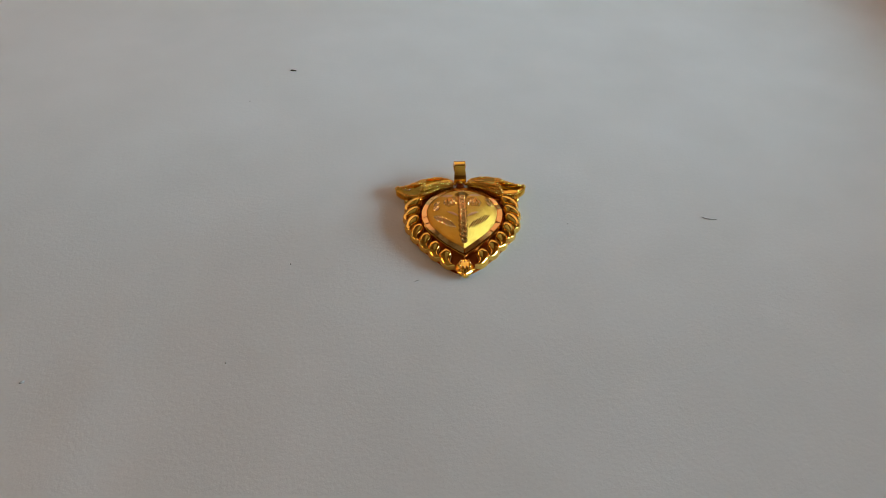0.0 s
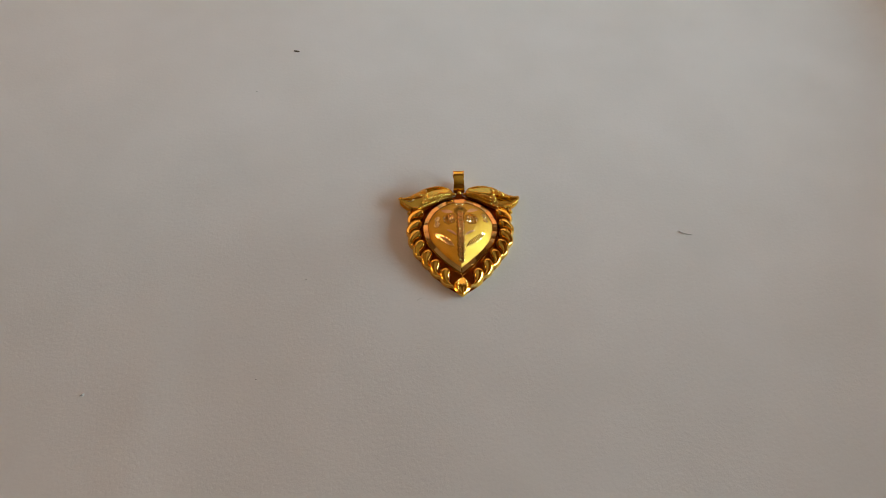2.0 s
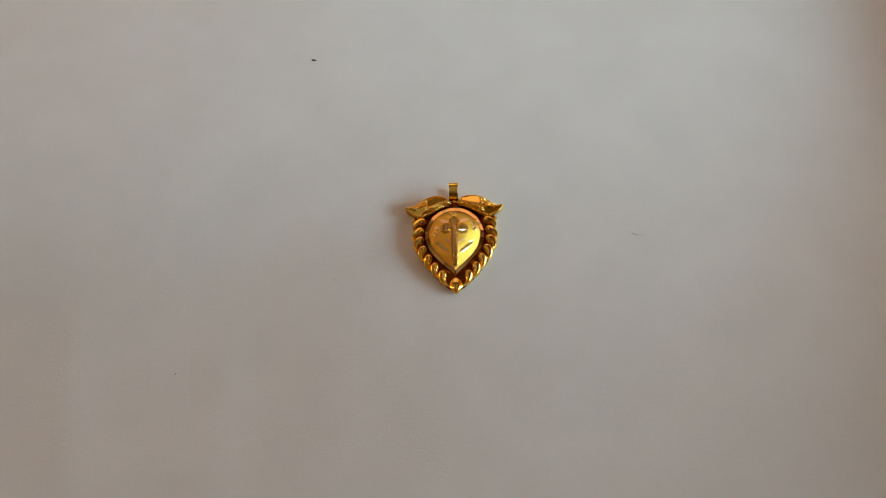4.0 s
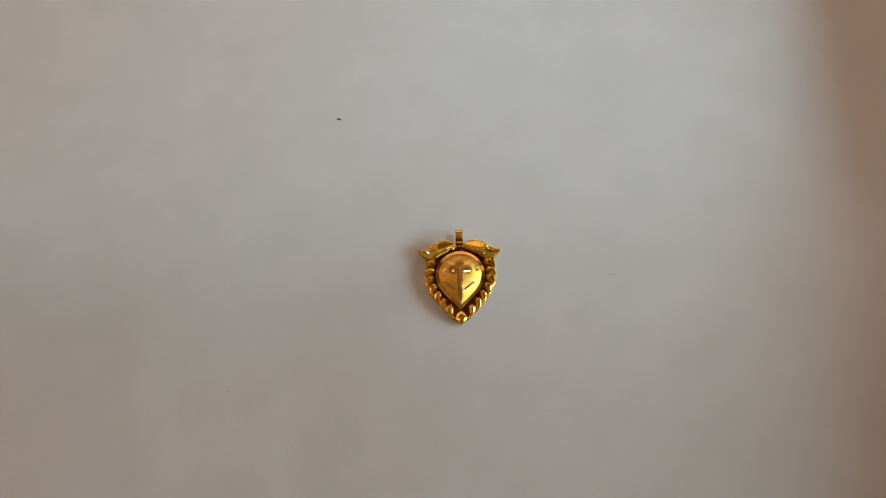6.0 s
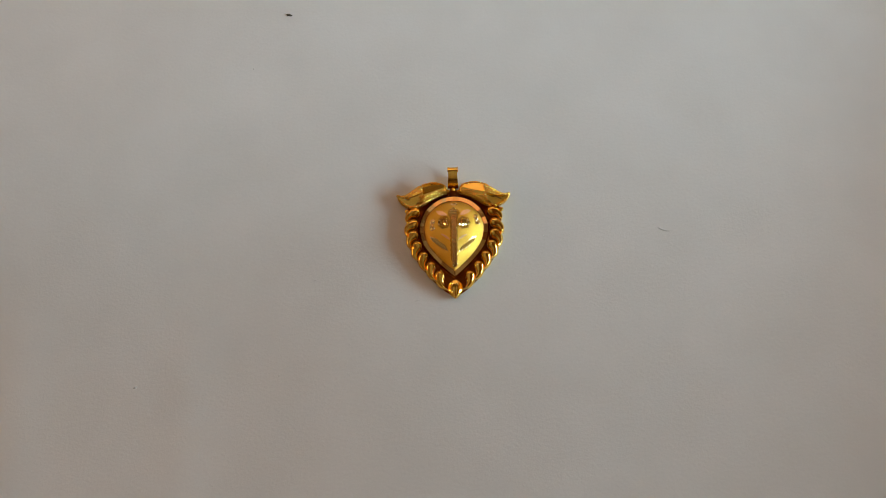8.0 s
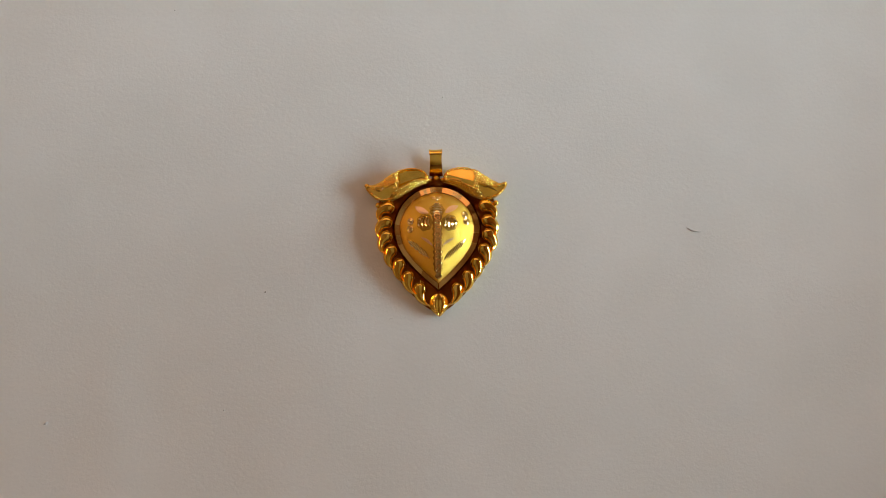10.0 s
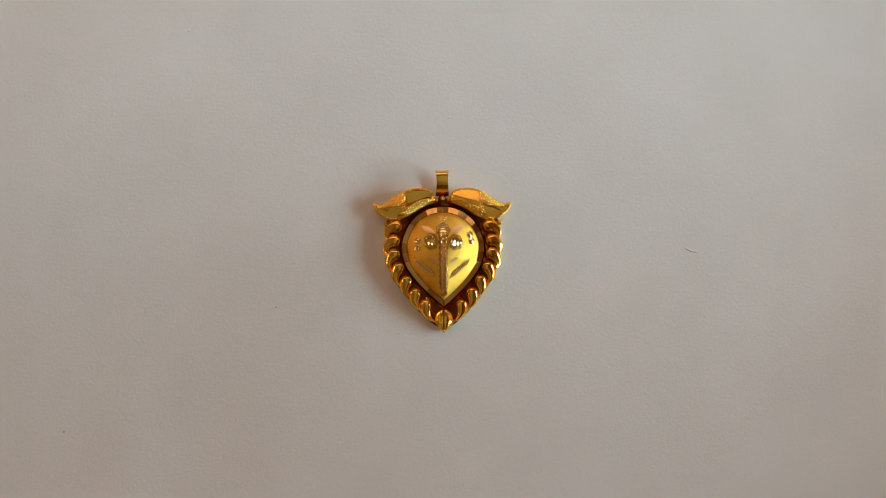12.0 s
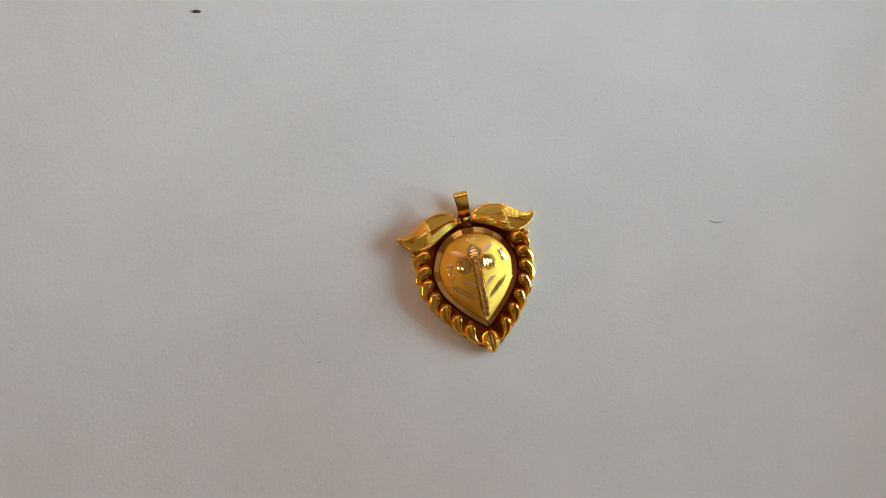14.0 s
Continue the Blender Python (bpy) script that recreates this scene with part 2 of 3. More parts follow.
def paper_height(x, y):
    """The paper's slight waves in millimetres: flat under the pendant, lifting towards one short edge."""
    far = min(1.0, max(0.0, (math.hypot(x, y) - 18) / 50))
    far = far * far * (3 - 2 * far)
    # Added slopes: twist and arch grade the brightness; lift's unseen edge blocks low light.
    lift = max(0.0, x - 112) ** 3 * 0.000035 + min(80.0, max(0.0, x - 25)) ** 2 * 0.00005 - max(0.0, -x - 20) ** 2 * 0.00003
    wave = 0.3 * math.sin(x / 38 + 0.6) * math.cos(y / 47 + 0.4) + 0.12 * math.sin(x / 19 - y / 27)
    twist = -0.055 * x * math.tanh(y / 38)
    # Two old folds, smoothed out, that run towards the near edge.
    fold = 0.0
    for at, tall, wide, begin in ((-62.0, 0.10, 5.0, -8.0), (-104.0, 0.14, 6.0, -12.0)):
        fold += tall * math.exp(-((x - at - 0.04 * y) / wide) ** 2) * min(1.0, max(0.0, (begin - y) / 12)) * min(1.0, max(0.0, (y + 75) / 20))
    fold += 0.12 * math.exp(-((x + 26) / 5) ** 2 - ((y + 30.5) / 1.8) ** 2)
    arch = -0.0008 * (70 * math.tanh(max(0.0, y - 10) / 70)) ** 2
    return far * (wave - 0.4 + fold) + twist + lift + arch


def paper():
    nx, ny = 360, 250
    v = [(-210 + 420 * i / nx, -130 + 297 * j / ny) for i in range(nx + 1) for j in range(ny + 1)]
    top = [(x, y, paper_height(x, y)) for x, y in v]
    low = [(x, y, z - 0.25) for x, y, z in top]
    at = lambda i, j: i * (ny + 1) + j
    f = [(at(i, j), at(i + 1, j), at(i + 1, j + 1), at(i, j + 1)) for i in range(nx) for j in range(ny)]
    n = len(top)
    f += [tuple(n + k for k in reversed(q)) for q in f]
    rim = [at(i, 0) for i in range(nx + 1)] + [at(nx, j) for j in range(1, ny + 1)] + [at(i, ny) for i in range(nx - 1, -1, -1)] + [at(0, j) for j in range(ny - 1, 0, -1)]
    f += [(rim[k], rim[k - 1], n + rim[k - 1], n + rim[k]) for k in range(len(rim))]
    me = link("paper_sheet", top + low, f, PAPER, True)
    tagged(new("paper_sheet", me), "large matt white sheet of paper lying slightly wavy", "paper", kind="structure")


paper()

# ---- the pendant ----
pendant = tagged(new("pendant"), "polished gold heart-shaped pendant with leaf wings on white paper", "pendant")


def mirrored(points):
    """A closed outline from its right half, which runs from the top to the tip, both on the axis."""
    return points + [Vector((-p.x, p.y)) for p in reversed(points[1:-1])]


def plate():
    half = curve_points([(0, 10.7), (4.6, 10.1), (9.0, 8.4), (11.3, 6.2), (11.5, 2.5), (11.55, 0.2), (11.1, -2.9), (9.8, -6.0), (7.9, -8.8), (5.9, -11.3), (3.5, -13.7), (1.3, -15.3), (0, -15.7)], 6)
    rim = mirrored(half)
    v, f, n = [], [], len(rim)
    for inset, z in ((0.25, 0.0), (0.08, 0.15), (0.2, 0.34), (0.5, 0.38)):
        for k, p in enumerate(rim):
            t = (rim[(k + 1) % n] - rim[k - 1]).normalized()
            v.append((p.x + t.y * inset, p.y - t.x * inset, z))
    for r in range(3):
        f += [(r * n + k, r * n + (k + 1) % n, (r + 1) * n + (k + 1) % n, (r + 1) * n + k) for k in range(n)]
    f += [tuple(range(3 * n, 4 * n)), tuple(range(n - 1, -1, -1))]
    part("back_plate", crease(link("back_plate", v, f, GOLD_RECESS_SHADE), 40), pendant, "gold heart-shaped back plate with dark red recess shade in its colour")


plate()


def gallery():
    """The upright strip under the petals."""
    half = curve_points([(10.9, 5.2), (11.15, 2.5), (11.2, 0.2), (10.75, -2.85), (9.4, -5.9), (7.55, -8.6), (5.6, -11.05), (3.3, -13.4), (1.2, -15.0), (0.35, -15.5)], 6)
    for side in (1, -1):
        v, f = [], []
        for k, p in enumerate(half):
            t = (half[min(k + 1, len(half) - 1)] - half[max(k - 1, 0)]).normalized()
            n = Vector((t.y, -t.x))
            v += [(side * (p.x + n.x * o), p.y + n.y * o, z) for o, z in ((0.1, 0.02), (0.1, 0.55), (0.42, 0.62), (0.42, 0.02))]
        for k in range(len(half) - 1):
            f += [(4 * k + c, 4 * k + (c + 1) % 4, 4 * k + 4 + (c + 1) % 4, 4 * k + 4 + c) for c in range(4)]
        f += [(0, 1, 2, 3), tuple(len(v) - 4 + c for c in range(4))]
        part("gallery", crease(link("gallery", v, f, GOLD_MATT), 40), pendant, "matt gold strip under the petals")


gallery()

# The setting's teardrop, right half from top to tip.
OUTER = curve_points([(0, 8.95), (2.3, 8.6), (4.5, 7.55), (6.6, 5.6), (8.0, 2.9), (8.42, 0.3), (7.6, -3.1), (5.9, -5.7), (4.1, -7.75), (2.1, -9.7), (0, -11.55)], 6)
INNER = curve_points([(0, 7.5), (2.0, 7.2), (3.9, 6.3), (5.7, 4.65), (6.85, 2.4), (7.15, 0.5), (6.5, -2.65), (5.05, -5.0), (3.5, -6.8), (1.8, -8.45), (0, -10.0)], 6)


def bezel():
    out, inn = mirrored(OUTER), mirrored(INNER)
    n = len(out)
    v, f = [], []
    for ring, z in ((out, 0.3), (out, 1.0), (inn, 1.80), (inn, 1.5)):
        v += [(p.x, p.y, z) for p in ring]
    for r in range(4):
        s = (r + 1) % 4
        f += [(r * n + k, r * n + (k + 1) % n, s * n + (k + 1) % n, s * n + k) for k in range(n)]
    ob = part("bezel", crease(link("bezel", v, f, GOLD), 30), pendant, "teardrop bezel with bright faceted rim")
    a, b = along(OUTER), along(INNER)
    breaks = [0.0, 0.045, 0.125, 0.2, 0.275, 0.35, 0.425, 0.5, 0.575, 0.69, 0.84, 0.995]
    for side in (1, -1):
        for n, (k0, k1) in enumerate(zip(breaks, breaks[1:])):
            tilt, lean = random.uniform(-0.13, 0.13), random.uniform(-0.07, 0.07)
            v, f = [], []
            steps = 3
            for i in range(steps + 1):
                k = k0 + 0.0004 + (k1 - k0 - 0.0008) * i / steps
                p, q = a(k), b(k)
                p, q = p.lerp(q, 0.2), q.lerp(p, 0.03)
                w = (i / steps - 0.5) * 2
                zo, zi = 1.64 + lean + tilt * w, 1.92 - lean + tilt * w
                v += [(side * p.x, p.y, zo - 0.3), (side * p.x, p.y, zo), (side * q.x, q.y, zi), (side * q.x, q.y, zi - 0.2)]
            for i in range(steps):
                f += [(4 * i + c, 4 * i + (c + 1) % 4, 4 * i + 4 + (c + 1) % 4, 4 * i + 4 + c) for c in range(4)]
            f += [(3, 2, 1, 0), (4 * steps, 4 * steps + 1, 4 * steps + 2, 4 * steps + 3)]
            part("rim_facet", link("rim_facet", v, f, GOLD_ROSE), ob)
    return ob


bezel()


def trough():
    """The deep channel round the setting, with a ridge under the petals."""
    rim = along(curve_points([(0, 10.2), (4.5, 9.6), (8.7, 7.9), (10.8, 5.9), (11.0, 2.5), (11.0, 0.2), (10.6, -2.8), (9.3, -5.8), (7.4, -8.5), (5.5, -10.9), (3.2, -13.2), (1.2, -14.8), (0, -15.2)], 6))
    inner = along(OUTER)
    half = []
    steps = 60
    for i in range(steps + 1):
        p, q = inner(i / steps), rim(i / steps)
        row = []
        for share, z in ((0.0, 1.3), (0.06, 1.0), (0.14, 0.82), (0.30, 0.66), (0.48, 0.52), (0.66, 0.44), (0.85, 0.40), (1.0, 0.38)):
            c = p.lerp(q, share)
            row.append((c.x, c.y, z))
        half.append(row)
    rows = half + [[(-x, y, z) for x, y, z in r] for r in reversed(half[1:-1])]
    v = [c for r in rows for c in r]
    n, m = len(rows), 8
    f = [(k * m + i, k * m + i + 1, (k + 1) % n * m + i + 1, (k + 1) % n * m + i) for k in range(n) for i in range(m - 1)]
    # The channel's dark red is painted shade, not another metal.
    part("channel", crease(link("channel", v, f, GOLD_RECESS_SHADE), 25), pendant, "deep gold channel behind the petals, its red shade painted in")


trough()

DOME_C = Vector((0, 0.7))
DOME_RIM = mirrored(INNER)
DOME_ANGLES = [math.atan2(p.y - DOME_C.y, p.x - DOME_C.x) for p in DOME_RIM]
DOME_RADII = [(p - DOME_C).length for p in DOME_RIM]
ORDER = sorted(range(len(DOME_RIM)), key=lambda k: DOME_ANGLES[k])
DA, DR = [DOME_ANGLES[k] for k in ORDER], [DOME_RADII[k] for k in ORDER]


def dome_z(x, y):
    d = Vector((x, y)) - DOME_C
    r = d.length / np.interp(math.atan2(d.y, d.x), DA, DR, period=2 * math.pi)
    z = 1.80 + 2.55 * max(0.0, 1 - min(r, 1.0) ** 2.3) ** 0.85
    low = min(1.0, max(0.0, (1.5 - y) / 5))
    low = low * low * (3 - 2 * low)
    return z + 0.30 * low * (math.exp(-abs(x) / 1.6) - 0.35) * max(0.0, 1 - r ** 4)


def dome():
    rings, n = 26, 96
    v, f = [(DOME_C.x, DOME_C.y, dome_z(DOME_C.x, DOME_C.y))], []
    for i in range(1, rings + 1):
        k = (i / rings) ** 0.85
        for j in range(n):
            a = 2 * math.pi * j / n - math.pi / 2
            r = k * float(np.interp(a, DA, DR, period=2 * math.pi)) * 0.995
            x, y = DOME_C.x + r * math.cos(a), DOME_C.y + r * math.sin(a)
            v.append((x, y, dome_z(x, y) if i < rings else 1.75))
    f += [(0, 1 + j, 1 + (j + 1) % n) for j in range(n)]
    for i in range(rings - 1):
        f += [(1 + i * n + j, 1 + (i + 1) * n + j, 1 + (i + 1) * n + (j + 1) % n, 1 + i * n + (j + 1) % n) for j in range(n)]
    return part("dome", crease(link("dome", v, f, GOLD_SATIN), 45), pendant, "satin gold teardrop dome with bright-cut engraving")


shield = dome()


def surface_pose(x, y, turn=0.0, up=0.0):
    """On the dome, standing along its slope."""
    e = 0.15
    gx, gy = (dome_z(x + e, y) - dome_z(x - e, y)) / (2 * e), (dome_z(x, y + e) - dome_z(x, y - e)) / (2 * e)
    q = Vector((0, 0, 1)).rotation_difference(Vector((-gx, -gy, 1)).normalized())
    return Matrix.LocRotScale((x * MM, y * MM, (dome_z(x, y) + up) * MM), q, None) @ Matrix.Rotation(radians(turn), 4, "Z")


def ring_mesh(radius, thick, dish, mat):
    v, f, n, m = [], [], 18, 6
    for j in range(n):
        a = 2 * math.pi * j / n
        for i in range(m):
            b = 2 * math.pi * i / m
            r = radius + thick * math.cos(b)
            v.append((r * math.cos(a), r * math.sin(a), thick * 0.8 * math.sin(b)))
    f += [(j * m + i, (j + 1) % n * m + i, (j + 1) % n * m + (i + 1) % m, j * m + (i + 1) % m) for j in range(n) for i in range(m)]
    b = len(v)
    v += [(dish * radius * math.cos(2 * math.pi * j / n), dish * radius * math.sin(2 * math.pi * j / n), 0.0) for j in range(n)] + [(0.05 * radius, 0.1 * radius, 0.09)]
    f += [(b + j, b + (j + 1) % n, b + n) for j in range(n)]
    return link("ring_cut", v, f, mat, True)


def boat_mesh(name, length, width, bend, mat, high=0.07, n=10, ground=None, ridge=0.25):
    """A cut mark: a pointed strip with a ridge, bent sideways. ground lays its points on a surface."""
    v, f = [], []
    for i in range(n + 1):
        k = i / n
        w = width / 2 * math.sin(math.pi * min(max(k, 0.03), 0.97)) ** 0.7
        x, c = (k - 0.5) * length, bend * (1 - (2 * k - 1) ** 2)
        v += [(x, c - w, 0.0), (x, c + ridge * w, high), (x, c + w, 0.0)]
    for i in range(n):
        f += [(3 * i, 3 * i + 3, 3 * i + 4, 3 * i + 1), (3 * i + 1, 3 * i + 4, 3 * i + 5, 3 * i + 2), (3 * i, 3 * i + 2, 3 * i + 5, 3 * i + 3)]
    return link(name, [ground(p) for p in v] if ground else v, f, mat)


def dome_cut(name, x, y, turn, length, width, bend, mat, high, ridge=0.25):
    """A cut mark that follows the dome."""
    c, d = math.cos(radians(turn)), math.sin(radians(turn))

    def ground(p):
        px, py = x + c * p[0] - d * p[1], y + d * p[0] + c * p[1]
        return (px, py, dome_z(px, py) + 0.025 + p[2])
    part(name, boat_mesh(name, length, width, bend, mat, high, ground=ground, ridge=ridge), shield)


def engraving():
    big, chain, dot = ring_mesh(0.55, 0.17, 0.6, GOLD_CUT), ring_mesh(0.50, 0.19, 0.5, GOLD_CHAIN), ring_mesh(0.3, 0.11, 0.5, GOLD_CUT)
    for x, y in ((-5.05, 1.8), (-5.15, 0.3), (5.3, 2.9), (5.6, 1.62)):
        part("ring_cut", big, shield, m=surface_pose(x, y, up=0.02))
    # The stippled groove on which the chain of rings lies, its shade in the colour.
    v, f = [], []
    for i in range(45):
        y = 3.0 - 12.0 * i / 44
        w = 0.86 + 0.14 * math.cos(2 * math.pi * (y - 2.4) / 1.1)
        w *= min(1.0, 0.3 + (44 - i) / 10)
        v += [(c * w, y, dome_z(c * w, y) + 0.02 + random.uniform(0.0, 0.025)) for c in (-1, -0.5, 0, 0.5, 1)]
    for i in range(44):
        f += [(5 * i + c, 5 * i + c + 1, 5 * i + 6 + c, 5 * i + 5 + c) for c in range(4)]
    part("groove", link("groove", v, f, GOLD_GROOVE_SHADE), shield, "stippled groove with its shade painted darker")
    # Dark patches added round the flower's head and its two fans, darkening the gaps.
    for cx, cy, rx, ry in ((0.0, 3.75, 1.45, 1.35), (-2.35, 1.45, 1.5, 1.65), (2.4, 1.3, 1.5, 1.55)):
        v, f, n = [(cx, cy, dome_z(cx, cy) + 0.012)], [], 28
        for ring in (0.5, 1.0):
            for j in range(n):
                a = 2 * math.pi * j / n
                r = ring * (1 + 0.07 * math.cos(7 * a))
                x, y = cx + rx * r * math.cos(a), cy + ry * r * math.sin(a)
                v.append((x, y, dome_z(x, y) + (0.015 if ring < 1 else 0.004)))
        f += [(0, 1 + j, 1 + (j + 1) % n) for j in range(n)] + [(1 + j, 1 + n + j, 1 + n + (j + 1) % n, 1 + (j + 1) % n) for j in range(n)]
        part("dark_backing", link("dark_backing", v, f, GOLD_DARK_BACKING, True), shield, "dark stippled patch added behind the cuts")
    for k in range(11):
        part("ring_cut", chain, shield, m=surface_pose(0.03 * (-1) ** k + 0.05, 2.4 - 1.1 * k, up=0.13))
    for x, y in ((-0.55, 6.35), (0.55, 6.4), (0.0, 6.0)):
        part("ring_cut", dot, shield, m=surface_pose(x, y, up=0.02))
    for x, y, a in ((-2.9, 3.95, 150), (2.85, 3.95, 30)):
        dome_cut("leaf_cut", x, y, a, 2.9, 1.15, 0.12, GOLD_PINK, 0.04)
    # The flower's head: stacked arcs, and a fan of crescents on each side.
    for y, wide in ((4.75, 1.5), (4.2, 2.2), (3.65, 2.6), (3.1, 2.6), (2.6, 2.1)):
        dome_cut("arc_cut", 0, y, 0, wide, 0.46, 0.34, GOLD_CUT, 0.12, -0.6)
    for side in (-1, 1):
        for k, (dx, tall) in enumerate(((1.0, 2.3), (1.55, 2.9), (2.15, 2.9), (2.75, 2.3))):
            dome_cut("crescent_cut", side * (dx + 0.3), 1.35 if side > 0 else 1.55, 90 + 8 * side * (k - 1), tall, 0.5, -0.4 * side, GOLD_CUT, 0.21, 0.6 * side)
    for x, y, a in ((-2.0, -2.2, -38), (2.05, -2.3, 33)):
        dome_cut("stroke_cut", x, y, a, 2.6, 0.55, 0.12, GOLD_PINK, 0.05)
    # Two hatched leaves near the point.
    for side in (-1, 1):
        for k in range(6):
            c = 1 - abs(k - 2.5) / 6.0
            dome_cut("hatch_cut", side * (4.8 - 0.62 * k) - (0.35 if side < 0 else 0.0), -2.65 - 0.44 * k + (0.3 if side < 0 else 0.0), 90 - side * 30, 3.9 * c, 0.24 if side > 0 else 0.36, 0.05, GOLD_CUT, 0.035 if side > 0 else 0.13, 0.6 if side > 0 else -0.6)


engraving()


# ---- the ring of comma-shaped petals ----
PETALS = [(10.17, 3.58), (10.43, 0.52), (10.0, -2.39), (8.75, -5.2), (6.97, -7.82), (5.05, -10.26), (2.78, -12.53)]


def petal_mesh(n, side):
    """A comma: a round head towards the setting and a tail that sweeps outward along the rim. Its inner shoulder is domed, its outer side a cut facet."""
    c = Vector(PETALS[n])
    before = Vector(PETALS[n - 1]) if n else Vector((9.9, 6.6))
    after = Vector(PETALS[n + 1]) if n < 6 else Vector((0.6, -14.6))
    t = (after - before).normalized()
    outward = Vector((-t.y, t.x)) if t.y < 0 else Vector((t.y, -t.x))
    k = n / 6
    first, last = radians(86 - 32 * k), radians(-22 + 8 * k)
    size = random.uniform(0.97, 1.04)
    long, radius, steps = 3.95 * size, 1.22 * size, 40
    line = [Vector((0.0, 0.0))]
    turn = lambda q: first + (last - first) * min(1.0, q * 1.15)
    for m in range(steps):
        f = turn((m + 0.5) / steps)
        line.append(line[-1] + (t * math.cos(f) + outward * math.sin(f)) * (long / steps))
    start = c - line[-1] * 0.47 + outward * 0.04
    lean, fall = random.uniform(-0.22, 0.12), random.uniform(-0.05, 0.15)

    def place(u, v):
        w = 2 * v - 1
        if u < 0.2:
            a = math.pi / 2 * (u / 0.2)
            q, back, half = 0.0, radius * math.cos(a), radius * max(0.06, math.sin(a))
        else:
            q, back = (u - 0.2) / 0.8, 0.0
            half = radius * max(0.05, 1 - q ** 1.3)
        f = turn(q)
        ahead = t * math.cos(f) + outward * math.sin(f)
        across = outward * math.cos(f) - t * math.sin(f)
        m = q * steps
        p = line[min(int(m), steps - 1)].lerp(line[min(int(m) + 1, steps)], m - int(m)) + start
        p = p - ahead * back - across * (w * half)
        # w runs from the convex outer edge to the hollow inner one.
        r = min(1.0, math.hypot(w, back / radius))
        high = 2.2 - 0.40 * ((p - c).dot(outward) + 1.5)
        dome = max(0.5, high - 0.65) + 0.95 * math.sqrt(max(0.0, 1 - r * r))
        cut = high + 0.27 - lean * (w + 0.1) - fall * q
        return (side * p.x, p.y, min(dome, max(cut, dome - 0.4)))

    return matt_sides(crease(link("petal", *sheet(30, 22, place, 0.05), GOLD), 32))


for flip in (1, -1):
    for row in range(7):
        part("petal", petal_mesh(row, flip), pendant)


def tip_leaf():
    def place(u, v):
        w = 2 * v - 1
        half = 1.75 * math.sin(math.pi * min(0.97, 0.14 + 0.86 * u)) ** 0.75 + 0.03
        if u > 0.95:
            half *= 0.4
        z = 0.55 + (0.30 + 0.70 * math.sin(math.pi * (0.15 + 0.75 * u))) * (1 - abs(w) ** 1.6) - 0.22 * math.exp(-(w / 0.14) ** 2)
        return (w * half, -12.0 - 4.35 * u, z)

    ob = part("tip_leaf", crease(link("tip_leaf", *sheet(20, 14, place, 0.3), GOLD), 40), pendant, "small veined gold leaf at the point")
    rows = [place(0.12 + 0.085 * k, 0.5 + s * 0.27) for k in range(9) for s in (-1, 1)]
    part("bead_row", link("bead_row", *beads([(x, y, z + 0.08) for x, y, z in rows], 0.23), GOLD, True), ob)


tip_leaf()


# ---- the two leaf wings ----
UPPER = along(curve_points([(1.5, 9.7), (1.6, 10.75), (2.4, 11.85), (4.2, 12.4), (6.1, 12.35), (7.9, 11.75), (9.4, 10.75), (10.9, 9.65), (12.4, 9.05), (13.75, 9.5)], 6))
LOWER = along(curve_points([(1.5, 9.7), (3.3, 9.05), (5.3, 8.0), (6.95, 6.95), (8.4, 6.35), (9.9, 6.15), (11.2, 6.45), (12.4, 7.3), (13.3, 8.4), (13.75, 9.5)], 6))
# Two cut facets on each wing, as corners along and across it, and the slope to which each is cut (wing by wing).
FACETS = (((0.06, 0.46), (0.14, 0.95), (0.50, 0.92), (0.46, 0.34)), ((0.52, 0.50), (0.93, 0.54), (0.92, 0.14), (0.58, 0.06)))
SLOPES = {-1: ((0.10, -0.05), (0.12, 0.30)), 1: ((0.06, -0.29), (-0.05, 0.02))}


def wing_point(u, v, side):
    p = LOWER(u).lerp(UPPER(u), v)
    w = 2 * v - 1
    swell = math.sin(math.pi * min(1, 0.08 + 0.9 * u)) ** 0.6
    return Vector((side * p.x, p.y, 1.2 + swell * 1.65 * max(0.0, 1 - abs(w) ** 2.0) ** 0.8))


def inside(corners, u, v):
    """Whether a place lies within a convex outline that runs clockwise."""
    return all((b[0] - a[0]) * (v - a[1]) - (b[1] - a[1]) * (u - a[0]) <= 0 for a, b in zip(corners, corners[1:] + corners[:1]))


